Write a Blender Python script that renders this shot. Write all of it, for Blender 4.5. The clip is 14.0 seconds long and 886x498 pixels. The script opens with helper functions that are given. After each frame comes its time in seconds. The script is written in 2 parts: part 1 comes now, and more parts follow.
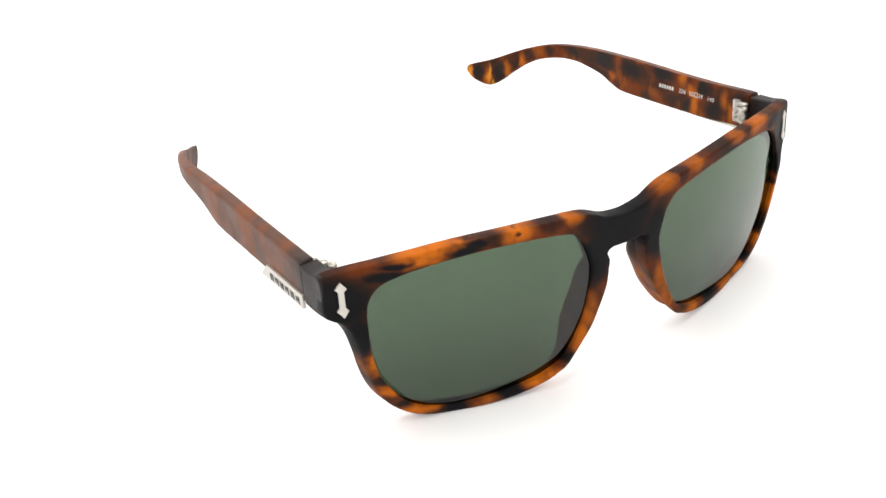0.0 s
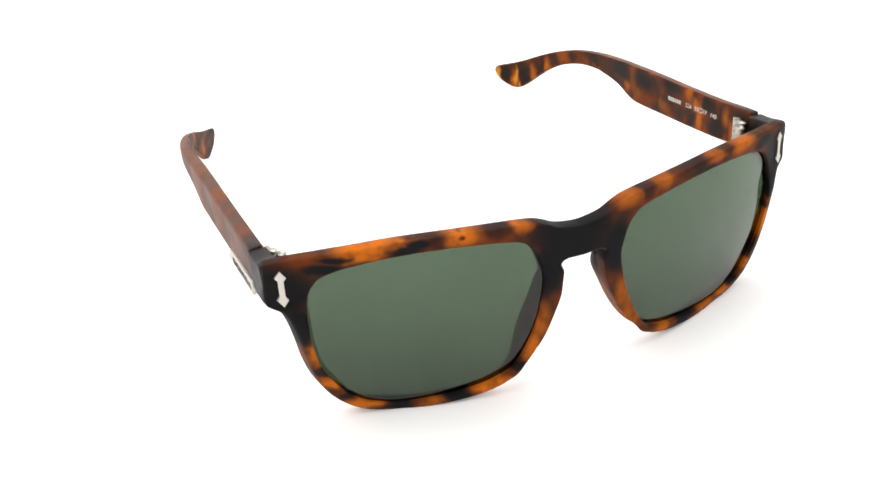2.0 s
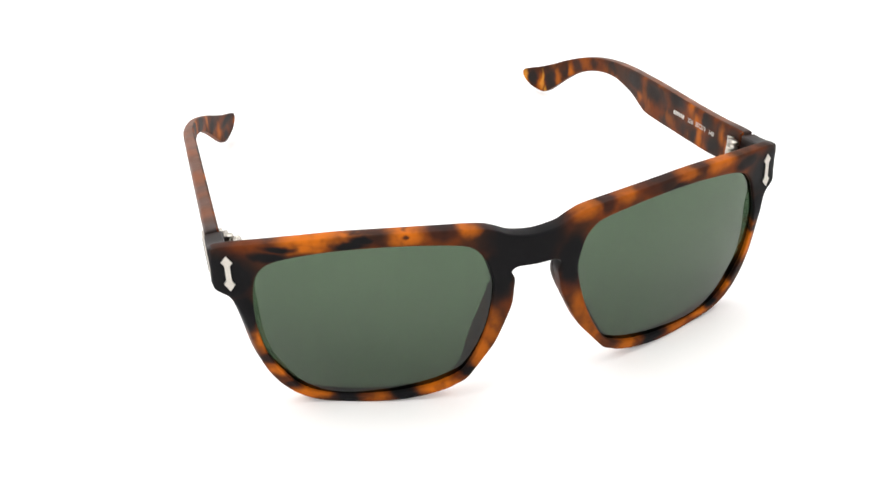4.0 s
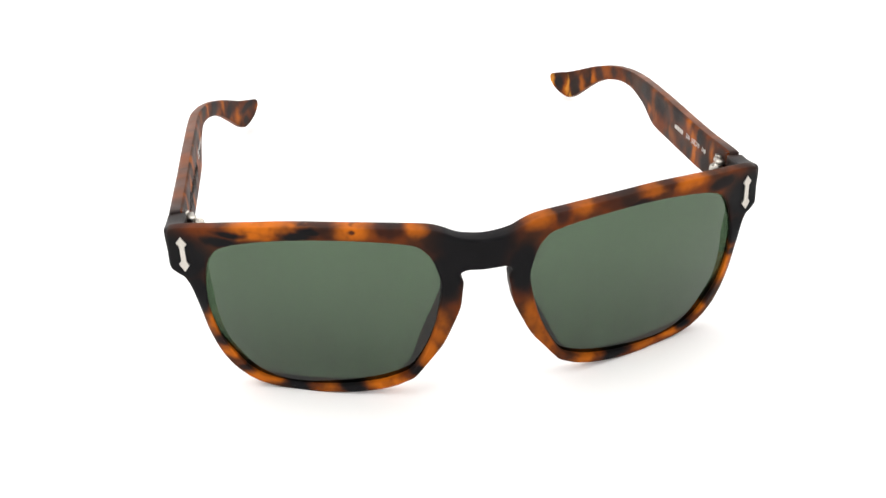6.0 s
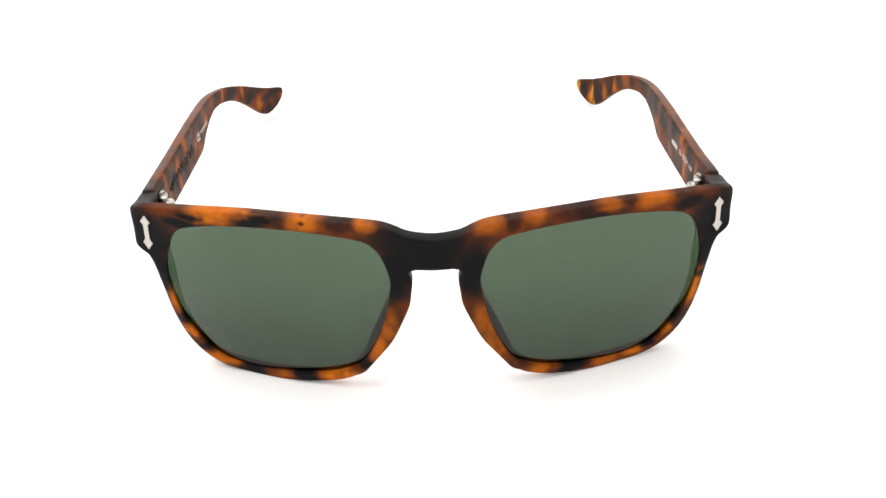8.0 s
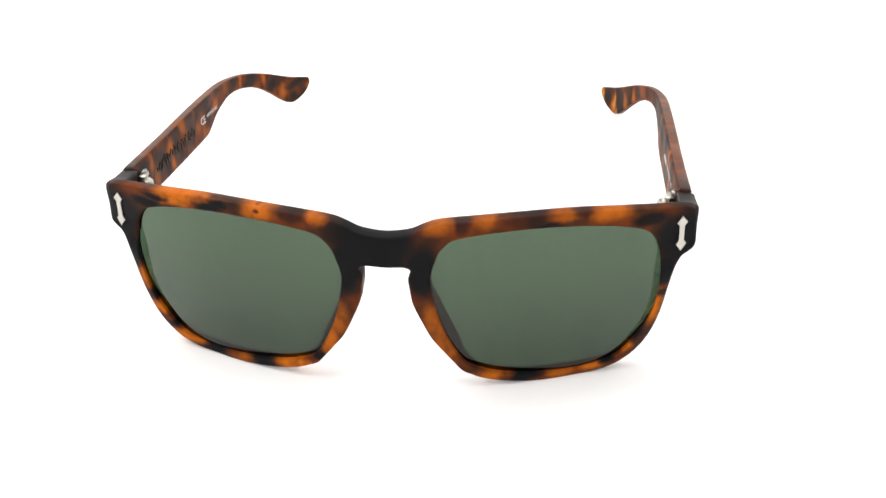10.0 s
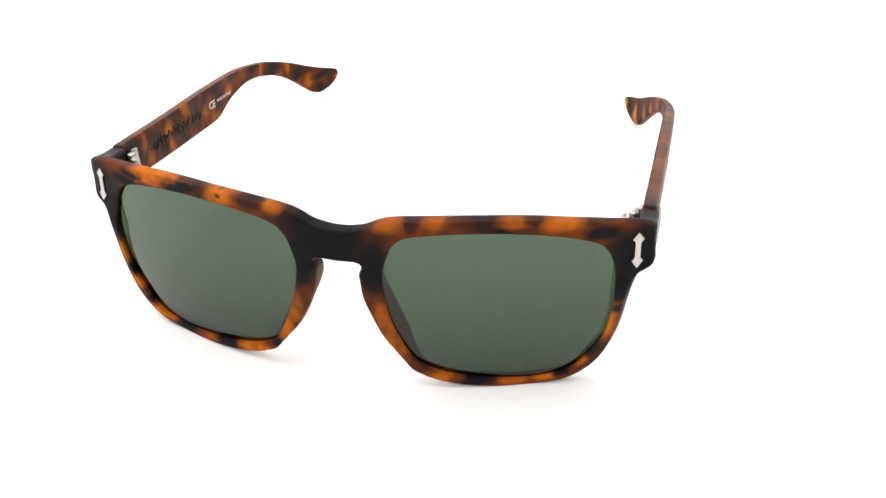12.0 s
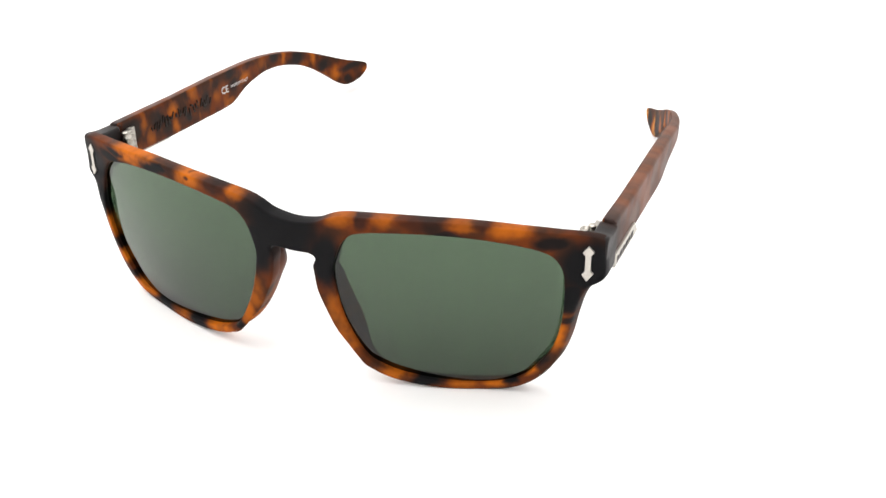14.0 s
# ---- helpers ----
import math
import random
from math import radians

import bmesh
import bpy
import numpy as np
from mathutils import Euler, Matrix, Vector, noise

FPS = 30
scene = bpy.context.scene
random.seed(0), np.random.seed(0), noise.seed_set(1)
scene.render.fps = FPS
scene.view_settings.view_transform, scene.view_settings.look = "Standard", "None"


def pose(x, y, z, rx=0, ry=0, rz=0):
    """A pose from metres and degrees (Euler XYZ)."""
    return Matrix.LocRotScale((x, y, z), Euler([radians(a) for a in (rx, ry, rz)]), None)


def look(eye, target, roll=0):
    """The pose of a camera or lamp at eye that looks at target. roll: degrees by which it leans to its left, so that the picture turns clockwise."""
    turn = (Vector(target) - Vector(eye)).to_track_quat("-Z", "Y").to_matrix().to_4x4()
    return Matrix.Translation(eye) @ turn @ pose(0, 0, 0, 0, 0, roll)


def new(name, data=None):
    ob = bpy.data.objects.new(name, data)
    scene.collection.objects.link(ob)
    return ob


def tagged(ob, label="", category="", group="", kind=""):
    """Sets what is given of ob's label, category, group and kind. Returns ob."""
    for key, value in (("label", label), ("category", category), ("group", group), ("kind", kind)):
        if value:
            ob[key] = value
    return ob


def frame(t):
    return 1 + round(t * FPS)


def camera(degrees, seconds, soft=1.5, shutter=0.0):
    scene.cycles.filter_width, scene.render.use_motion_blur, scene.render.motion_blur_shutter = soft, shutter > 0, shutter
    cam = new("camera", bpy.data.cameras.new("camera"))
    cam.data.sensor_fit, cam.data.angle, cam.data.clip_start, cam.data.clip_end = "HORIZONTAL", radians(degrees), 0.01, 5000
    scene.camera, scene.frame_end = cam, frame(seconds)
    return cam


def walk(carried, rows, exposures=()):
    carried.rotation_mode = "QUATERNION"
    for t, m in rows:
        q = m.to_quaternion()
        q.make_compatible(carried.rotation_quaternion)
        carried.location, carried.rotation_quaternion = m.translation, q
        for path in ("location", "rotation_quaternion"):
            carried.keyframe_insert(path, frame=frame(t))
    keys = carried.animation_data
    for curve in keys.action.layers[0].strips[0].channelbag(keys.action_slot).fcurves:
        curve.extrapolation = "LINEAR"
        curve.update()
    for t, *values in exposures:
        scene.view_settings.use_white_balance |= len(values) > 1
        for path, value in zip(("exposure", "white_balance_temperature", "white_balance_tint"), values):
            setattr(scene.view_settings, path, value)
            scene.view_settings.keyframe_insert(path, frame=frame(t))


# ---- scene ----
cam = camera(48.743, 14.0, soft=1.5)
EYE = Vector((0.0, -0.26898, 0.17035))
PITCH, YAW, ROLL = 0.62154, -0.01694, -1.75
AIM = Vector((math.cos(PITCH) * math.sin(YAW), math.cos(PITCH) * math.cos(YAW), -math.sin(PITCH)))
still = look(EYE, EYE + 0.3 * AIM, ROLL)
walk(cam, [(0.0, still), (14.0, still)])

# ---- light: a white photo tent, evenly lit, with a soft lamp overhead ----
world = bpy.data.worlds.new("tent_light")
world.use_nodes = True
scene.world = world
world.node_tree.nodes["Background"].inputs["Color"].default_value = (1.0, 0.985, 0.975, 1)
world.node_tree.nodes["Background"].inputs["Strength"].default_value = 1.15
lamp_data = bpy.data.lights.new("soft_lamp", "AREA")
lamp_data.shape, lamp_data.size, lamp_data.size_y = "RECTANGLE", 1.3, 1.1
lamp_data.energy = 10.5
lamp_data.color = (1.0, 0.985, 0.97)
lamp = new("soft_lamp", lamp_data)
lamp.matrix_world = look((-0.25, 0.25, 1.0), (0, 0, 0))
scene.view_settings.exposure = 0.0


# ---- materials ----
def material(name):
    m = bpy.data.materials.new(name)
    m.use_nodes = True
    return m, m.node_tree, m.node_tree.nodes["Principled BSDF"]


def add(tree, kind, **values):
    n = tree.nodes.new(kind)
    for key, value in values.items():
        n.inputs[key.replace("_", " ")].default_value = value
    return n


def vmath(tree, op, a, b=None):
    n = tree.nodes.new("ShaderNodeVectorMath")
    n.operation = op
    for i, v in enumerate((a, b)):
        if v is None:
            continue
        if isinstance(v, tuple):
            n.inputs[i].default_value = v
        else:
            tree.links.new(v, n.inputs[i])
    return n


def fmath(tree, op, a, b):
    n = tree.nodes.new("ShaderNodeMath")
    n.operation = op
    for i, v in enumerate((a, b)):
        if isinstance(v, (int, float)):
            n.inputs[i].default_value = v
        else:
            tree.links.new(v, n.inputs[i])
    return n.outputs[0]


def smooth(tree, value, lo, hi, to_lo=0.0, to_hi=1.0):
    n = tree.nodes.new("ShaderNodeMapRange")
    n.interpolation_type = "SMOOTHSTEP"
    tree.links.new(value, n.inputs["Value"])
    for key, v in zip(("From Min", "From Max", "To Min", "To Max"), (lo, hi, to_lo, to_hi)):
        n.inputs[key].default_value = v
    return n.outputs["Result"]


def mixed(tree, factor, a, b):
    n = tree.nodes.new("ShaderNodeMix")
    n.data_type = "RGBA"
    tree.links.new(factor, n.inputs[0])
    for i, v in ((6, a), (7, b)):
        if isinstance(v, tuple):
            n.inputs[i].default_value = v
        else:
            tree.links.new(v, n.inputs[i])
    return n.outputs[2]


def noise_at(tree, vector, scale, detail=2.0, rough=0.5):
    n = add(tree, "ShaderNodeTexNoise", Scale=scale, Detail=detail, Roughness=rough)
    tree.links.new(vector, n.inputs["Vector"])
    return n


AMBER = (0.46, 0.112, 0.005, 1)
RUST = (0.120, 0.026, 0.0040, 1)
UMBER = (0.040, 0.014, 0.006, 1)
SOOT = (0.016, 0.0115, 0.010, 1)
SMOKE = (0.005, 0.0048, 0.0055, 1)

# dark clouds in the front's acetate: centre x, height z, half width, half height, in millimetres, and depth of colour
DARK_MIDDLE = [(-2, 34, 11.5, 13, 1), (-9.2, 27, 5, 8, 1), (9.2, 27, 5, 8, 1)]
DARK_WEST = [
    (-69.5, 30.2, 7.4, 7.5, 1), (-66.8, 21.5, 3.4, 6, 1), (-60, 35.6, 5, 1.4, 1), (-57.5, 38.0, 3.6, 0.9, 1), (-42.2, 38.5, 4.2, 1.3, 1), (-39.4, 39.6, 2.6, 1.0, 1),
    (-29.8, 39.8, 1.1, 0.6, 0.85), (-21, 40, 3.6, 2.2, 0.7), (-35.5, 39.5, 2.4, 2.2, 0.5), (-63.4, 8.0, 2.0, 1.5, 0.9), (-58.9, 0.2, 2.2, 0.9, 0.9),
    (-46.4, -5, 4, 1.9, 1), (-33, -4.6, 3.4, 1.7, 1), (-17.2, 0.8, 1.8, 1.5, 0.95)]
DARK_EAST = [
    (69.8, 30.2, 7.4, 7.5, 1), (66.8, 22.5, 3.4, 5, 1), (61.5, 36.4, 4, 1.5, 0.9), (18.6, 39.2, 2.0, 2.4, 0.75), (33, 40.0, 5.2, 2.6, 0.6), (46, 41.0, 2.2, 1.5, 0.65),
    (38, 38.0, 3.6, 0.9, 0.9), (66.4, 16.4, 1.7, 1.0, 0.9), (60.5, 4.0, 1.7, 2.4, 0.8), (54, -2.4, 2.2, 1.6, 1), (34, -4.4, 4.2, 1.7, 1), (28.8, -4.0, 1.4, 1.0, 0.5)]
# clear amber windows in it
CLEAR_WEST = [
    (-50, 40.3, 7.5, 2.2, 1), (-52, 38.2, 4, 1.5, 0.9), (-43, 41.6, 5, 1.0, 0.9), (-29.3, 39.8, 4.4, 2.4, 0.95), (-15.2, 39.9, 2.6, 2.0, 0.75),
    (-64.3, 14.5, 2.2, 4.5, 0.85), (-61.5, 4.6, 2.2, 1.9, 0.95), (-55, -3, 4.8, 2.0, 0.9), (-39.3, -5, 3.2, 1.8, 0.45), (-24.5, -2.9, 5.4, 2.2, 1),
    (-13.8, 5.5, 2.6, 5, 0.7), (-11.2, 12.8, 2.6, 5, 0.5)]
CLEAR_EAST = [
    (12.2, 39, 4.2, 2.2, 0.6), (24.2, 40, 3, 2.2, 0.5), (42, 40.3, 3.6, 1.2, 0.45), (52.5, 40, 4.4, 2.2, 0.75), (64.2, 12.5, 2.2, 5, 0.95), (58.5, 1.8, 2.2, 2.2, 0.85),
    (50.5, -3.8, 3, 1.6, 0.9), (42.8, -4.8, 3.6, 1.6, 0.6), (26.5, -2.9, 4.6, 2.0, 0.75), (14.5, 7, 3.5, 8, 0.5), (11.3, 13.9, 2.6, 5, 0.45), (66, 18.4, 1.8, 0.8, 0.75)]
# the same on the inner faces of the arms: distance back y, height z
ARM_DARK = {1: [
    (133, -0.6, 2.4, 4, 1), (124.8, 2, 2.6, 5, 0.95), (118, 6.8, 0.9, 3, 0.8), (112.5, 12, 3, 2.2, 0.8), (103, 16, 2.2, 2, 0.8), (92.5, 19.3, 2.4, 2, 0.9), (76, 22, 6, 3.5, 1), (62, 24, 6.5, 3.5, 1),
    (76, 17, 4, 2, 0.85), (48, 28.5, 6, 3.2, 1), (42, 22, 1.8, 2.5, 0.8), (54, 19, 1.2, 2, 0.6), (30.5, 30, 2.4, 3, 1), (26, 25, 3.2, 3, 1), (36.5, 21.5, 1.2, 2.5, 0.8), (16, 32, 3, 4, 0.85)], -1: [
    (131, 2.8, 5, 1.6, 1), (129, -1.5, 2.2, 2, 0.95), (119, 7.6, 2.8, 2.6, 1), (107.3, 15, 4.6, 3, 1), (95, 20, 2.4, 2, 0.95), (79, 24, 2.6, 1.6, 0.75), (69, 26, 2.8, 2.2, 0.9), (69.5, 21, 3, 2.2, 0.9),
    (54, 23.5, 2, 2.6, 0.85), (43.5, 30, 1.5, 3, 0.75), (44, 22.5, 2, 2.6, 1), (51, 28, 1.2, 2, 0.5), (29, 29, 2.6, 4, 0.9), (33, 24, 2, 2, 0.8), (17, 31, 5, 4, 0.95), (60, 27, 1.4, 2, 0.5)]}
ARM_CLEAR = {1: [
    (136, -1.7, 2, 3, 1), (129, -1.5, 1.5, 4, 0.9), (121.5, 2.4, 1.6, 4, 0.8), (115.5, 8.5, 1.8, 2.8, 1), (106, 14.5, 2, 2, 0.3), (71.5, 18.4, 1.8, 1.8, 0.7), (60, 28.7, 3.5, 1.3, 0.45),
    (39, 30.5, 1.8, 3, 0.9), (36, 27.5, 2, 1.8, 0.95), (33.5, 24, 1.8, 4.5, 1), (22, 30, 1.8, 3, 0.8), (51, 20, 3, 2, 0.4), (18.5, 27, 1.5, 3, 0.7)], -1: [
    (137, -1.1, 1.6, 2, 0.6), (124, 2, 2.2, 3, 0.9), (114.5, 12, 1.3, 3, 0.85), (100.3, 18, 1.2, 3, 0.85), (88, 21, 3, 2, 0.3), (76.5, 20.5, 3.4, 1.6, 0.9), (66.5, 16.4, 3, 1.2, 0.5), (47.5, 29.3, 1.8, 2.8, 0.7),
    (37, 27.5, 2.6, 2.2, 0.85), (37, 22.5, 1.8, 2.2, 0.8), (22.5, 30.5, 1.5, 3, 0.75), (25, 25, 1.6, 3, 0.5), (60, 22, 2, 2, 0.4)]}


def acetate_finish(tree, bsdf, mm, colour):
    """Matt, faintly rubbed finish shared by all the tortoiseshell parts."""
    tree.links.new(colour, bsdf.inputs["Base Color"])
    fine = noise_at(tree, mm, 4.0, 3.0)
    broad = noise_at(tree, mm, 0.12, 2.0)
    rough = fmath(tree, "ADD", smooth(tree, broad.outputs["Fac"], 0.3, 0.7, 0.45, 0.58), smooth(tree, fine.outputs["Fac"], 0.3, 0.7, -0.03, 0.03))
    tree.links.new(rough, bsdf.inputs["Roughness"])
    bsdf.inputs["Specular IOR Level"].default_value = 0.07
    bump = tree.nodes.new("ShaderNodeBump")
    bump.inputs["Strength"].default_value = 0.05
    bump.inputs["Distance"].default_value = 0.0002
    tree.links.new(fine.outputs["Fac"], bump.inputs["Height"])
    tree.links.new(bump.outputs["Normal"], bsdf.inputs["Normal"])


def bent_place(tree, reach):
    """The place in millimetres, and the same stirred as the sheet was when it was cast."""
    place = tree.nodes.new("ShaderNodeTexCoord").outputs["Object"]
    mm = vmath(tree, "SCALE", place)
    mm.inputs["Scale"].default_value = 1000
    mm = mm.outputs[0]
    wobble = vmath(tree, "SUBTRACT", noise_at(tree, mm, 0.22, 2.5, 0.55).outputs["Color"], (0.5, 0.5, 0.5))
    return mm, vmath(tree, "ADD", mm, vmath(tree, "MULTIPLY", wobble.outputs[0], reach).outputs[0]).outputs[0]


def spots(tree, place, rows, lo, hi, axis):
    """How far inside any of the soft oval spots a point lies; they run through the sheet along x (1) or y (0)."""
    most = None
    for u, z, ru, rz, weight in rows:
        centre, size = ((u, 0, z + REST), (1 / ru, 0, 1 / rz)) if axis == 0 else ((0, u, z + REST), (0, 1 / ru, 1 / rz))
        off = vmath(tree, "SUBTRACT", place, centre)
        away = vmath(tree, "LENGTH", vmath(tree, "MULTIPLY", off.outputs[0], size).outputs[0]).outputs["Value"]
        one = smooth(tree, away, hi, lo, 0.0, weight)
        most = one if most is None else fmath(tree, "MAXIMUM", most, one)
    return most


def front_acetate():
    m, tree, bsdf = material("tortoiseshell_front")
    mm, bent = bent_place(tree, (4.0, 0.0, 2.2))
    dark = spots(tree, bent, DARK_MIDDLE + DARK_WEST + DARK_EAST, 0.55, 1.42, 0)
    glow = spots(tree, bent, CLEAR_WEST + CLEAR_EAST, 0.35, 1.45, 0)
    tone = noise_at(tree, mm, 0.13, 2.0, 0.5).outputs["Fac"]
    speck = noise_at(tree, vmath(tree, "ADD", mm, (31, 7, 12)).outputs[0], 0.30, 2.0, 0.5).outputs["Fac"]
    brown = mixed(tree, smooth(tree, tone, 0.34, 0.62), RUST, UMBER)
    glow = fmath(tree, "MULTIPLY", glow, smooth(tree, speck, 0.70, 0.40, 0.6, 1.0))
    brown = mixed(tree, glow, brown, AMBER)
    brown = mixed(tree, smooth(tree, speck, 0.55, 0.78, 0, 0.3), brown, SMOKE)
    acetate_finish(tree, bsdf, mm, mixed(tree, dark, brown, SMOKE))
    return m


def temple_acetate(side):
    m, tree, bsdf = material("tortoiseshell_temple")
    mm, bent = bent_place(tree, (0.0, 4.0, 2.4))
    dark = spots(tree, bent, ARM_DARK[side], 0.4, 1.5, 1)
    glow = fmath(tree, "MULTIPLY", spots(tree, bent, ARM_CLEAR[side], 0.2, 1.55, 1), 0.75)
    tone = noise_at(tree, vmath(tree, "ADD", mm, (40, 11, 7)).outputs[0], 0.13, 2.0, 0.5).outputs["Fac"]
    vein = noise_at(tree, vmath(tree, "ADD", vmath(tree, "MULTIPLY", mm, (1, 1, 0.5)).outputs[0], (9, 61, 3)).outputs[0], 0.22, 2.0, 0.5).outputs["Fac"]
    brown = mixed(tree, smooth(tree, tone, 0.35, 0.62), RUST, UMBER)
    brown = mixed(tree, smooth(tree, vein, 0.56, 0.72, 0, 0.22), brown, AMBER)
    brown = mixed(tree, glow, brown, AMBER)
    brown = mixed(tree, smooth(tree, vein, 0.46, 0.30, 0, 0.4), brown, SOOT)
    colour = mixed(tree, dark, brown, SOOT)
    if side > 0:
        # bright veins cross the tip between the dark drops
        pale = spots(tree, bent, [(136.4, -1.5, 1.3, 4, 1), (128.6, -0.5, 0.8, 4.5, 0.9), (127.0, -4.0, 0.6, 1.8, 0.8)], 0.3, 1.3, 1)
        pale = fmath(tree, "MULTIPLY", pale, 0.65)
        colour = mixed(tree, pale, colour, (0.62, 0.27, 0.03, 1))
    acetate_finish(tree, bsdf, mm, colour)
    return m


def outer_acetate():
    m, tree, bsdf = material("tortoiseshell_outer")
    place = tree.nodes.new("ShaderNodeTexCoord").outputs["Object"]
    mm = vmath(tree, "SCALE", place)
    mm.inputs["Scale"].default_value = 1000
    mm = mm.outputs[0]
    cloud = noise_at(tree, mm, 0.10, 2.0, 0.5).outputs["Fac"]
    slant = tree.nodes.new("ShaderNodeMapping")
    slant.inputs["Rotation"].default_value = (0.7, 0, 0)
    slant.inputs["Scale"].default_value = (0.3, 1.0, 0.35)
    tree.links.new(mm, slant.inputs["Vector"])
    streak = noise_at(tree, slant.outputs["Vector"], 0.17, 2.5, 0.55).outputs["Fac"]
    brown = mixed(tree, smooth(tree, cloud, 0.36, 0.60), (0.150, 0.040, 0.009, 1), (0.085, 0.027, 0.010, 1))
    brown = mixed(tree, smooth(tree, streak, 0.45, 0.66, 0, 0.42), brown, (0.016, 0.010, 0.009, 1))
    sep = tree.nodes.new("ShaderNodeSeparateXYZ")
    tree.links.new(mm, sep.inputs[0])
    hinge_end = smooth(tree, sep.outputs["Y"], 27.0, 8.0, 0.0, 0.97)
    acetate_finish(tree, bsdf, mm, mixed(tree, hinge_end, brown, SMOKE))
    bsdf.inputs["Specular IOR Level"].default_value = 0.26
    return m


def lens_tint():
    m, tree, bsdf = material("green_lens_body")
    tree.nodes.remove(bsdf)
    clear = add(tree, "ShaderNodeBsdfTransparent", Color=(0.95, 0.98, 0.95, 1))
    tree.links.new(clear.outputs[0], tree.nodes["Material Output"].inputs["Surface"])
    return m


def lens_glass():
    m, tree, bsdf = material("green_lens")
    out = tree.nodes["Material Output"]
    tree.nodes.remove(bsdf)
    clear = tree.nodes.new("ShaderNodeBsdfTransparent")
    place = tree.nodes.new("ShaderNodeTexCoord").outputs["Object"]
    sep = tree.nodes.new("ShaderNodeSeparateXYZ")
    tree.links.new(place, sep.inputs[0])
    # shade painted into the tint towards the bottom; faint upright reflection streaks painted too
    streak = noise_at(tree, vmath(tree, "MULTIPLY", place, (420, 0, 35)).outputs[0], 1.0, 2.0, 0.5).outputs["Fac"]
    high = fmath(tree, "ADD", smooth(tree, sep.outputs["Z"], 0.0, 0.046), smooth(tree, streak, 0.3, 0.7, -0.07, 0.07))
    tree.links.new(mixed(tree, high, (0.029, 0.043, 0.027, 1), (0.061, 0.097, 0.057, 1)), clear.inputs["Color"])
    gloss = add(tree, "ShaderNodeBsdfGlossy", Color=(1, 1, 1, 1), Roughness=0.03)
    rim = add(tree, "ShaderNodeFresnel", IOR=1.43)
    mix = tree.nodes.new("ShaderNodeMixShader")
    tree.links.new(rim.outputs[0], mix.inputs[0])
    tree.links.new(clear.outputs[0], mix.inputs[1])
    tree.links.new(gloss.outputs[0], mix.inputs[2])
    tree.links.new(mix.outputs[0], out.inputs["Surface"])
    return m


def plain(name, colour, rough, metal=0.0, grain=0.0, scale=3.0):
    m, tree, bsdf = material(name)
    bsdf.inputs["Metallic"].default_value = metal
    place = tree.nodes.new("ShaderNodeTexCoord").outputs["Object"]
    mm = vmath(tree, "SCALE", place)
    mm.inputs["Scale"].default_value = 1000
    n = noise_at(tree, mm.outputs[0], scale, 3.0).outputs["Fac"]
    shade = tuple(c * (1 - grain) for c in colour[:3]) + (1,)
    tree.links.new(mixed(tree, smooth(tree, n, 0.35, 0.65), colour, shade), bsdf.inputs["Base Color"])
    tree.links.new(smooth(tree, n, 0.3, 0.7, rough * 0.85, min(1, rough * 1.15)), bsdf.inputs["Roughness"])
    return m


REST = 6.5  # height of the drawing's zero over the table, in millimetres
FRONT_MAT = front_acetate()
TEMPLE_MAT = {side: temple_acetate(side) for side in (-1, 1)}
OUTER_MAT = outer_acetate()
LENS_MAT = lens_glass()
LENS_BODY = lens_tint()
SILVER = plain("brushed_silver", (0.56, 0.53, 0.48, 1), 0.42, 0.85, 0.12)
STEEL = plain("hinge_steel", (0.50, 0.47, 0.42, 1), 0.34, 1.0, 0.3, 1.5)
WHITE_PRINT = plain("white_print", (0.62, 0.60, 0.56, 1), 0.6, 0.0, 0.2)
DARK_ENAMEL = plain("dark_enamel", (0.05, 0.045, 0.045, 1), 0.5, 0.0, 0.3)
ENGRAVED = plain("engraved_lines", (0.016, 0.010, 0.007, 1), 0.5, 0.0, 0.2)
ENGRAVED.node_tree.nodes["Principled BSDF"].inputs["Specular IOR Level"].default_value = 0.05
PAPER = plain("white_sweep", (0.90, 0.895, 0.89, 1), 0.75, 0.0, 0.015, 0.02)


# ---- mesh tools (drawing units are millimetres) ----
def part(name, bm, mat, parent, label=""):
    me = bpy.data.meshes.new(name)
    bm.normal_update()
    bm.to_mesh(me)
    bm.free()
    me.materials.append(mat)
    for poly in me.polygons:
        poly.use_smooth = True
    ob = new(name, me)
    ob.parent = parent
    if label:
        tagged(ob, label)
    return ob


def rounded(points, steps=4, closed=True):
    """A smooth line through the points (Catmull-Rom)."""
    n, line = len(points), []
    for i in range(n if closed else n - 1):
        pick = [points[(i + k) % n] if closed else points[min(max(i + k, 0), n - 1)] for k in (-1, 0, 1, 2)]
        a, b, c, d = [Vector(p) for p in pick]
        for s in range(steps):
            t = s / steps
            line.append(0.5 * (2 * b + (c - a) * t + (2 * a - 5 * b + 4 * c - d) * t * t + (3 * b - a - 3 * c + d) * t ** 3))
    if not closed:
        line.append(Vector(points[-1]))
    return line


def outward(bm):
    """Turns all faces of a closed skin outward."""
    bmesh.ops.recalc_face_normals(bm, faces=bm.faces)
    if bm.calc_volume(signed=True) < 0:
        bmesh.ops.reverse_faces(bm, faces=bm.faces)
    bm.normal_update()
    return bm


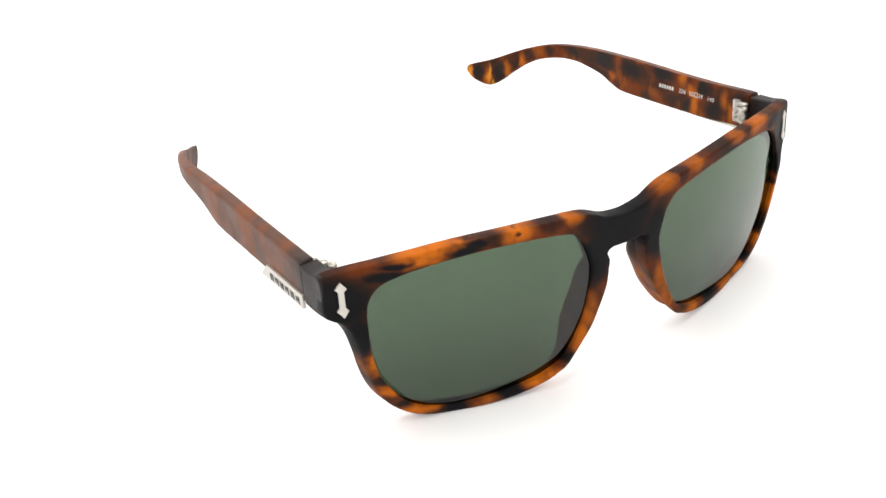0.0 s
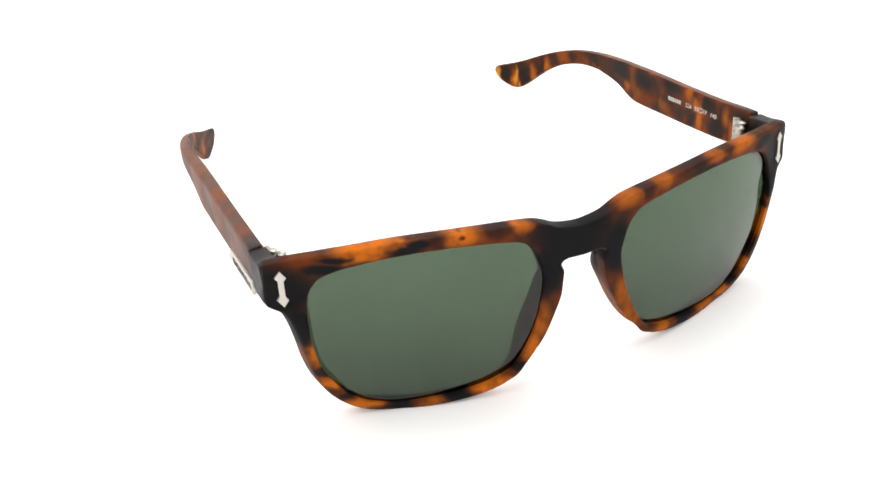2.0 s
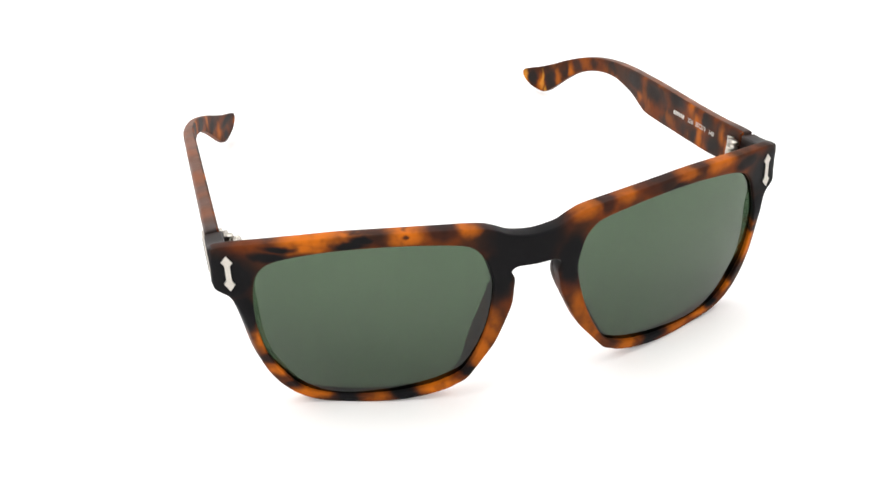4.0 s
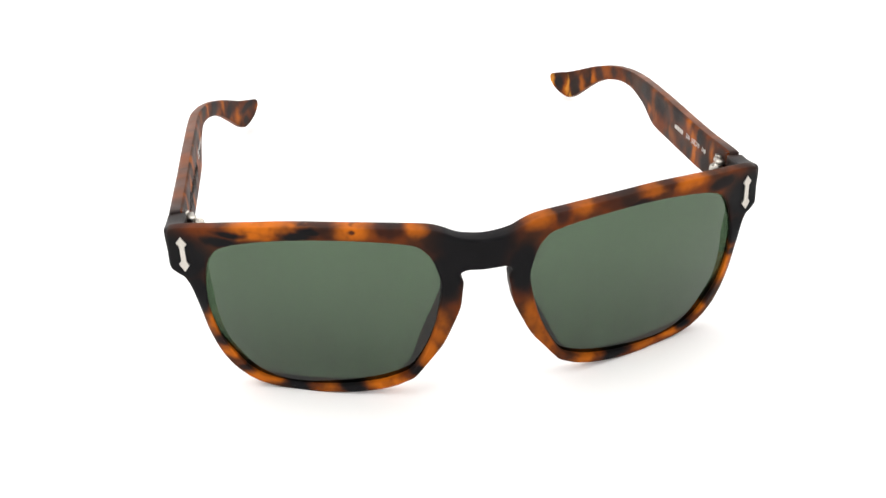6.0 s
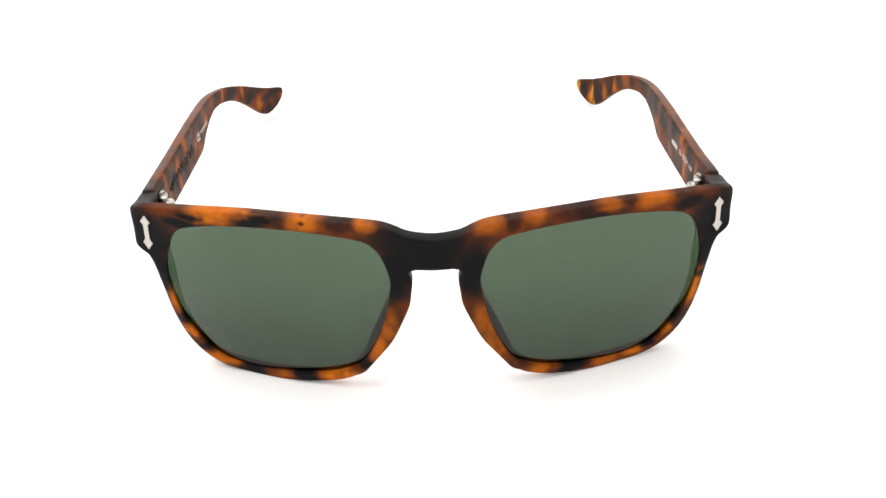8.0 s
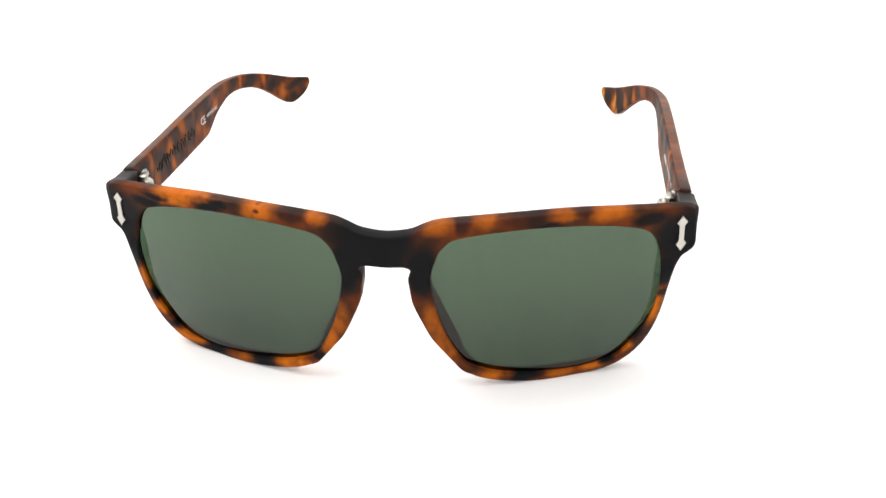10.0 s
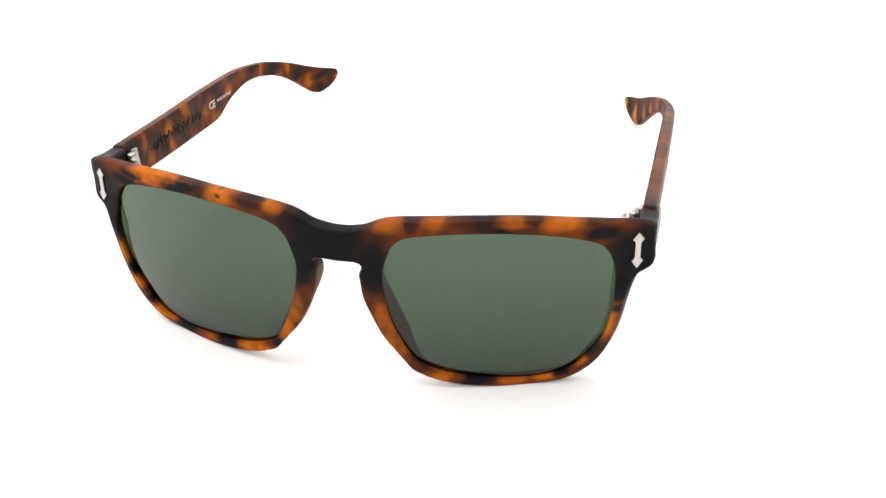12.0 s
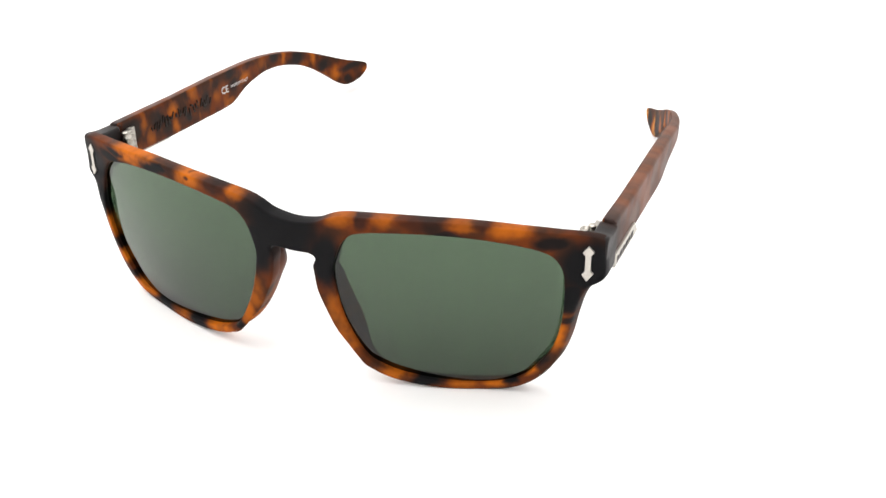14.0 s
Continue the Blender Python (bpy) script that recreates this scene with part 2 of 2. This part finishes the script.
def plate(lines, half, bevel, cuts_u, cuts_v, place):
    """A plate with rounded edges and holes, from closed lines in its plane, cut finely and bent by place(u, v, w), w from -1 to 1."""
    data = bpy.data.curves.new("outline", "CURVE")
    data.dimensions, data.fill_mode = "2D", "BOTH"
    data.extrude, data.bevel_depth, data.bevel_resolution, data.offset = half - bevel, bevel, 3, -bevel
    for line in lines:
        spline = data.splines.new("POLY")
        spline.points.add(len(line) - 1)
        spline.use_cyclic_u = True
        for p, q in zip(spline.points, line):
            p.co = (q[0], q[1], 0, 1)
    ob = new("outline", data)
    me = bpy.data.meshes.new_from_object(ob.evaluated_get(bpy.context.evaluated_depsgraph_get()))
    bpy.data.objects.remove(ob)
    bpy.data.curves.remove(data)
    bm = bmesh.new()
    bm.from_mesh(me)
    bpy.data.meshes.remove(me)
    bmesh.ops.remove_doubles(bm, verts=bm.verts, dist=0.002)
    for axis, cuts in ((0, cuts_u), (1, cuts_v)):
        for c in cuts:
            co, no = [0, 0, 0], [0, 0, 0]
            co[axis], no[axis] = c, 1
            bmesh.ops.bisect_plane(bm, geom=bm.verts[:] + bm.edges[:] + bm.faces[:], dist=0.0005, plane_co=co, plane_no=no)
    bmesh.ops.recalc_face_normals(bm, faces=bm.faces)
    for v in bm.verts:
        x, y, z = place(v.co.x, v.co.y, v.co.z / half)
        v.co = (x / 1000, y / 1000, (z + REST) / 1000)
    return outward(bm)


def loft(rings, close=True):
    """A skin over rings of points in drawing units, with closed ends."""
    bm = bmesh.new()
    made = [[bm.verts.new((p[0] / 1000, p[1] / 1000, (p[2] + REST) / 1000)) for p in ring] for ring in rings]
    n = len(made[0])
    for a, b in zip(made, made[1:]):
        for i in range(n):
            bm.faces.new((a[i], a[(i + 1) % n], b[(i + 1) % n], b[i]))
    if close:
        bm.faces.new(made[0])
        bm.faces.new(list(reversed(made[-1])))
    return outward(bm)


def steps(lo, hi, step):
    return [lo + step * i for i in range(int((hi - lo) / step) + 1)]


def writing(text, size, place, bold=0.0):
    """Letters of the built-in font as thin raised print, laid by place(u, v, w)."""
    data = bpy.data.curves.new("print", "FONT")
    data.body, data.size, data.extrude, data.resolution_u, data.offset = text, size, 0.5, 2, bold
    ob = new("print", data)
    me = bpy.data.meshes.new_from_object(ob.evaluated_get(bpy.context.evaluated_depsgraph_get()))
    bpy.data.objects.remove(ob)
    bpy.data.curves.remove(data)
    bm = bmesh.new()
    bm.from_mesh(me)
    bpy.data.meshes.remove(me)
    for v in bm.verts:
        x, y, z = place(v.co.x, v.co.y, v.co.z)
        v.co = (x / 1000, y / 1000, (z + REST) / 1000)
    return bm


# ---- the sweep ----
def make_sweep():
    bm = bmesh.new()
    profile = [(0.0, 0.0), (0.1, 0.0), (0.25, 0.0), (0.5, 0.0), (0.75, 0.0)]
    profile += [(0.75 + 0.25 * math.sin(a), 0.25 - 0.25 * math.cos(a)) for a in [math.pi / 2 * i / 10 for i in range(1, 11)]]
    profile += [(1.0, 0.5)]
    around = 96
    centre = bm.verts.new((0, 0, 0))
    rings = [[bm.verts.new((r * math.cos(2 * math.pi * k / around), r * math.sin(2 * math.pi * k / around), z)) for k in range(around)] for r, z in profile[1:]]
    for k in range(around):
        bm.faces.new((centre, rings[0][k], rings[0][(k + 1) % around]))
        for a, b in zip(rings, rings[1:]):
            bm.faces.new((a[k], b[k], b[(k + 1) % around], a[(k + 1) % around]))
    # the outside of the sheet, so that it has a thickness
    outer = [[bm.verts.new((1.01 * v.co.x, 1.01 * v.co.y, v.co.z - 0.006)) for v in ring] for ring in rings]
    low = bm.verts.new((0, 0, -0.006))
    for k in range(around):
        bm.faces.new((low, outer[0][(k + 1) % around], outer[0][k]))
        for a, b in zip(outer, outer[1:]):
            bm.faces.new((a[k], a[(k + 1) % around], b[(k + 1) % around], b[k]))
        bm.faces.new((rings[-1][k], outer[-1][k], outer[-1][(k + 1) % around], rings[-1][(k + 1) % around]))
    ob = part("backdrop", bm, PAPER, None)
    return tagged(ob, "seamless matt white photo table with upswept edge", "photo table", kind="structure")


# ---- the sunglasses ----
OUTER_HALF = [
    (0, 35.7), (4.3, 36.2), (6.8, 36.9), (9.2, 38.1), (12.4, 39.2), (18.3, 39.9), (29.5, 40.6), (43, 40.8), (55.2, 39.8), (61, 39.1), (66.9, 38.3),
    (71, 37.3), (72.1, 35.9), (72.6, 31), (72.6, 27.2), (71.1, 25.9), (69.4, 25), (67.9, 22.2), (66.8, 16.8), (65.9, 11.1), (64.2, 4.9), (61.6, 0.1),
    (57.7, -3.6), (53, -5.8), (47.1, -6.6), (39.4, -6.6), (32, -5.9), (26.1, -4.8), (22.3, -3.6), (20.7, -2.8), (18.2, -1.5), (16.2, 0.9), (13.9, 3.9),
    (10.8, 8.1), (8.2, 13.5), (6.3, 18.2), (5.7, 22.2), (5.4, 24.5), (5.7, 25.7), (6.1, 26.7), (5.6, 27.5), (4.7, 27.8), (3.9, 27.9), (0, 27.7)]
LENS_HALF = [
    (11, 26.9), (12.5, 31.4), (14.2, 33.7), (16.2, 35.2), (20.5, 36.2), (27, 37), (33.5, 37.4), (40.2, 37.4), (47.1, 36.9), (53.9, 35.8), (58.2, 34.6),
    (61.2, 33), (63.4, 29.7), (64.3, 25.1), (64.6, 19.2), (64, 13.4), (62.7, 8.3), (60.2, 3.7), (56.9, -0.9), (52.3, -3.4), (45.4, -4.4), (38, -4.3),
    (31.5, -3.7), (26, -2.7), (21.9, -1.2), (19.2, 0.3), (17.3, 2.8), (15, 7.2), (12.7, 13.1), (11.3, 19), (10.6, 23.9)]
TEMPLE_LINE = [
    (12.3, 34.6), (12.5, 35.6), (13.4, 35.85), (20, 34.75), (38.5, 31.6), (58, 28.6), (66.8, 27.1), (80.7, 24.5), (95, 21), (105, 17.8), (115.2, 13), (124.7, 7.4), (130.5, 4.2), (135.3, 2.0),
    (137.3, 0.6), (137.2, -1.8), (134.4, -4.5), (129.3, -5.5), (125.4, -3.3), (119.5, 2.5), (114, 7.4), (108, 11.2), (100, 14.5), (92, 16.3), (86, 16.8), (77.5, 16.7),
    (71, 15.3), (66, 15), (52, 17.3), (39.2, 19.5), (27.3, 21.7), (17, 23.8), (13.8, 24.4), (12.6, 25.0), (12.3, 26.6), (12.3, 30)]


def ease(v, lo, hi):
    t = min(1, max(0, (v - lo) / (hi - lo)))
    return t * t * (3 - 2 * t)


def face_y(x, z):
    """The front's outer face: bowed across, leaning back at the top, swept back at the corners."""
    u, d = (x / 60) ** 2, z - 32
    bow = -14.75 + 0.00284 * x * x + 0.906 * (x / 69) ** 4 + 0.055 * d - 0.00148 * d * d + 0.00304 * d * d * u
    a, b = abs(x) / 70, (z - 17) / 23
    bow += 0.15 * a * a + 0.1 * a ** 4 + 0.17 * b + 0.82 * b * b + 0.32 * a * a * b + 0.03 * a * b - 0.57 * a * b * b
    return bow - 1.8 * ease(abs(x), 45, 62) * (1 - ease(z, 20, 30))


def aside(x):
    """The bridge sits a little off the middle, and one corner is a little wider."""
    return 0.5 * (1 - ease(abs(x), 14, 42)) + 0.45 * ease(x, 42, 66)


def temple_x(y):
    return 68.3 + 0.45 * (1 - ease(y, 80, 120)) + 0.015 * min(max(y, 0), 90) - 0.0061 * max(y - 88, 0) ** 2


def lean(y):
    """How far the outer face of an arm hangs below its inner face."""
    return 0.3 * (1 - ease(y, 60, 120))


def temple_depth(y):
    return 3.45 - 1.45 * ease(y, 84, 122)


def settle(side, y):
    """The arms are set slightly unevenly: one tip stands a little higher."""
    if side < 0:
        return 0.4 * (y - 60) / 80 + 0.6 * ease(y, 98, 128)
    return -0.5 * ease(y, 12, 30) * (1 - ease(y, 85, 125)) + 0.3 * ease(y, 85, 125)


def make_front(glasses):
    outer = OUTER_HALF + [(-x, z) for x, z in reversed(OUTER_HALF[1:-1])]
    hole = rounded(LENS_HALF)
    lines = [rounded(outer), hole, [Vector((-p.x, p.y)) for p in hole]]

    def place(x, z, w):
        a, b = abs(x) / 70, (z - 17) / 23
        deep = 3.82 + 0.9 * ease(z, 8, 36) + 1.1 * ease(abs(x), 50, 64) * (1 - ease(z, 24, 32)) - 0.65 * a - 0.31 * b - 0.46 * a * a
        deep *= (w + 1) / 2
        flare = 0.24 * deep * ease(abs(x), 52, 65) * (1 - ease(z, 24, 30))
        return x + math.copysign(flare, x) + aside(x), face_y(x, z) + deep, z - 0.1 * deep * ease(z, 2, 12)

    front = part("front_frame", plate(lines, 2.4, 0.75, steps(-71, 71, 2), steps(-4, 40, 2.5), place), FRONT_MAT, glasses,
                 "matt tortoiseshell front with dark bridge and square rims")
    for side in (-1, 1):
        # corner block that runs back to the hinge
        block = rounded([(3.6, 36.9), (7, 36.1), (11.5, 35.3), (12.1, 34.9), (12.25, 31), (12.25, 27), (12.1, 25.0), (11.4, 24.6), (7, 25.2), (3.6, 25.9), (2.4, 27.2), (2.1, 31.5), (2.4, 35.8)], 3)
        part("endpiece", plate([block], 2.2, 0.5, steps(3, 11, 2), steps(26, 36, 2), lambda y, z, w: (side * (70.4 + 2.2 * w + 0.004 * y) + (0.4 if side > 0 else 0), y, z - 0.2 * (w + 1) * ease(y, 3, 10))), OUTER_MAT, front)
        # nose pad that flares back from the inner rim
        edge = rounded([(5.7, 23.5), (6.4, 18.4), (8.3, 13.6), (10.8, 8.1), (13.4, 4.2), (16.0, 0.9), (19.0, -1.5)], 5, False)
        rings = []
        for i, p in enumerate(edge):
            s = i / (len(edge) - 1)
            swell = ease(s, -0.2, 0.2) * (1 - 0.8 * ease(s, 0.45, 1.0))
            bulge = 0.9 * ease(s, 0.35, 0.8) * (1 - ease(s, 0.97, 1.0))
            y0, wide = face_y(p.x, p.y), 0.35 + 0.65 * swell
            section = [(0.5, 1.8), (0.1 - 0.5 * bulge, 3.4), (-bulge, 3.6 + 3.0 * swell), (0.3 - 0.7 * bulge, 3.8 + 4.8 * swell), (1.7, 3.9 + 5.2 * swell), (3.2, 3.8 + 4.8 * swell), (4.2, 3.7 + 3.0 * swell), (4.2, 3.4)]
            section = [(a * wide, b) for a, b in section]
            rings.append([(side * (p.x + a) + aside(p.x), y0 + b, p.y + 0.25 * a) for a, b in section])
        part("nose_pad", loft(rings), FRONT_MAT, front, "moulded brown nose pad")
        # double-headed arrow inlay
        arrow = [(0, 4.5), (1.25, 2.8), (0.62, 2.0), (0.62, -2.0), (1.25, -2.8), (0, -4.5), (-1.25, -2.8), (-0.62, -2.0), (-0.62, 2.0), (-1.25, 2.8)]
        part("arrow_inlay", plate([arrow], 0.5, 0.2, [0], [-3, 0, 3], lambda u, v, w: (
            side * (69.0 - 0.03 * v) + (0.35 if side > 0 else 0.1) + u, face_y(69.0, 31.4 + v) - 0.15 + 0.36 * side * u + 0.35 * w, 31.4 + v)), SILVER, front, "silver double-headed arrow inlay")
    return front


def make_lens(glasses, side):
    hole = LENS_HALF
    cx, cz = 37.5, 18.0
    # one smooth curved shell that follows the rim and stays behind its lip
    edge = rounded(hole)
    def curve(x, z):
        a, b = (x - cx) / 27, (z - cz) / 24
        return [1, a, b, a * a, a * b, b * b]

    bend = np.linalg.lstsq(np.array([curve(p.x, p.y) for p in edge]), np.array([face_y(p.x, p.y) for p in edge]), rcond=None)[0]
    bend[0] += 0.75 + max(face_y(p.x, p.y) - float(np.dot(bend, curve(p.x, p.y))) for p in edge)

    line = [Vector((cx + (p.x - cx) * 1.06, cz + (p.y - cz) * 1.05)) for p in edge]
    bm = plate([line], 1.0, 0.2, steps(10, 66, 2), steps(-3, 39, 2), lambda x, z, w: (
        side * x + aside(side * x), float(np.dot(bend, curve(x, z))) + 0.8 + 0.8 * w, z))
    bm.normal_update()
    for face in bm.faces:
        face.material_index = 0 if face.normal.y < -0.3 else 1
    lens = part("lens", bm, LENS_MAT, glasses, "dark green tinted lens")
    lens.data.materials.append(LENS_BODY)
    return lens


def make_temple(glasses, side):
    line = rounded(TEMPLE_LINE, 3)

    def place(y, z, w):
        return side * (temple_x(y) + (w + 1) / 2 * temple_depth(y)), y, z + settle(side, y) - (w + 1) / 2 * lean(y)

    bm = plate([line], 2.0, 1.0, steps(14, 136, 2), steps(-3, 36, 3), place)
    bm.normal_update()
    for face in bm.faces:
        face.material_index = 1 if side * face.normal.x > -0.55 else 0
    temple = part("temple", bm, TEMPLE_MAT[side], glasses, "matt tortoiseshell temple arm with curved tip")
    temple.data.materials.append(OUTER_MAT)

    # logo plate on the outside, by the hinge
    badge = [(13.0, 26.9), (33.0, 23.6), (37.0, 18.7), (13.0, 23.0)]
    rim = part("logo_plate", plate([badge], 0.5, 0.15, steps(14, 34, 4), [], lambda y, z, w: (
        side * (temple_x(y) + temple_depth(y) + 0.15 + 0.45 * w), y, z - 0.9)), SILVER, temple, "slanted silver plate with dark lettering shapes")
    bars = bmesh.new()
    for i in range(6):
        y = 15.6 + 2.9 * i
        z = 23.85 - 0.18 * (y - 13)
        x = side * (temple_x(y) + temple_depth(y) + 0.6)
        for shift, wide, tall in ((-0.65, 0.5, 1.9), (0.55, 0.5, 1.9 if i % 2 else 1.3), (0.0, 1.3, 0.45)):
            spot = Matrix.Translation((x / 1000, (y + shift) / 1000, (z - 0.18 * shift + (0.7 if wide > 1 and i % 3 else 0) + REST) / 1000))
            bmesh.ops.create_cube(bars, size=1, matrix=spot @ Matrix.Rotation(-0.18, 4, "X") @ Matrix.Diagonal((0.00025, wide / 1000, tall / 1000, 1)))
    part("lettering_bars", bars, DARK_ENAMEL, rim)

    # hinge on the inside
    hinge = part("hinge", plate([[(15.4, 33.0), (17.9, 32.3), (17.2, 26.4), (14.9, 27.0)]], 0.5, 0.15, [], [], lambda y, z, w: (
        side * (temple_x(y) - 0.3 + 0.5 * w), y, z)), STEEL, temple, "silver metal hinge")
    for i in range(4):
        z0 = 27.1 + 1.75 * i
        tooth = [[(side * x, y, z - 0.15 * (y - 12)) for x, z in ((67.0, z0), (68.4, z0), (68.4, z0 + 1.0), (67.0, z0 + 1.0))] for y in (12.2, 13.8, 15.9)]
        part("hinge_leaf", loft(tooth), STEEL, hinge)
        ring = []
        for z, r in ((z0 + 0.05, 0.75), (z0 + 0.2, 0.95), (z0 + 1.1, 0.95), (z0 + 1.25, 0.75)):
            ring.append([(side * 66.9 + r * math.cos(a), 12.2 + r * math.sin(a), z + 0.2) for a in [2 * math.pi * k / 14 for k in range(14)]])
        part("knuckle", loft(ring), STEEL, hinge)
    screw = [[(side * 65.4 + r * math.cos(a), 11.4 + r * math.sin(a), z) for a in [2 * math.pi * k / 14 for k in range(14)]] for z, r in ((29.6, 1.25), (32.6, 1.25), (33.0, 1.05), (33.0, 0.6), (32.7, 0.5))]
    part("hinge_screw", loft(screw), STEEL, hinge)

    # print on the inside
    slope = 0.178

    def inner(y0, z0, turn, lift=0.05):
        def lay(u, v, w):
            y = y0 + turn * u
            return side * (temple_x(y) - lift - 0.05 * w), y, z0 - turn * slope * u + v
        return lay

    if side > 0:
        for text, y0 in (("226", 40.2), ("55\u25a119", 35.9), ("140", 28.5)):
            part("size_print", writing(text, 2.0, inner(y0, 24.7 + (42.2 - y0) * slope, -1)), WHITE_PRINT, temple)
        code = bmesh.new()
        for i in range(6):
            y = 48.4 - 1.1 * i
            z = 23.6 + (48.8 - y) * slope + 0.5
            bmesh.ops.create_cube(code, size=1, matrix=Matrix.Translation(((temple_x(y) - 0.05) / 1000, y / 1000, (z + REST) / 1000)) @ Matrix.Diagonal((0.0002, 0.00065, 0.0012, 1)))
        part("code_bars", code, WHITE_PRINT, temple)
    else:
        part("mark_print", writing("CE", 3.5, inner(62.3, 20.9, 1), 0.03), WHITE_PRINT, temple)
        part("origin_print", writing("MADE IN ITALY", 1.5, inner(68.0, 20.8, 1)), WHITE_PRINT, temple)
        rng = random.Random(4)
        for i in range(24):
            y = 26.0 + 1.3 * i + rng.uniform(-0.4, 0.4)
            z = 28.2 - 0.178 * (y - 25) + rng.uniform(-1.0, 1.0)
            spot = Matrix.Translation((-(temple_x(y) - 0.03) / 1000, y / 1000, (z + REST) / 1000))
            stroke = bmesh.new()
            bmesh.ops.create_cube(stroke, size=1, matrix=spot @ Matrix.Rotation(rng.choice((-0.5, 0.2, 0.9)) + rng.uniform(-0.2, 0.2), 4, "X") @ Matrix.Diagonal((0.0002, rng.uniform(0.0005, 0.0011), rng.uniform(0.0012, 0.0036), 1)))
            part("engraved_stroke", stroke, ENGRAVED, temple, "dark engraved script stroke")
    return temple


def make_sunglasses():
    glasses = tagged(new("sunglasses"), "matt tortoiseshell sunglasses with green lenses on a white table", "sunglasses")
    make_front(glasses)
    for side in (-1, 1):
        make_lens(glasses, side)
        make_temple(glasses, side)
    return glasses


make_sweep()
sunglasses = make_sunglasses()


def motions():
    """The turntable carries the sunglasses round at an even pace."""
    rows = []
    for i in range(29):
        t = 0.5 * i
        rows.append((t, pose(0, 0, 0, 0, 0, 32.493 - 3.9096 * t) @ pose(-0.00741, -0.07300, 0)))
    walk(sunglasses, rows)


motions()
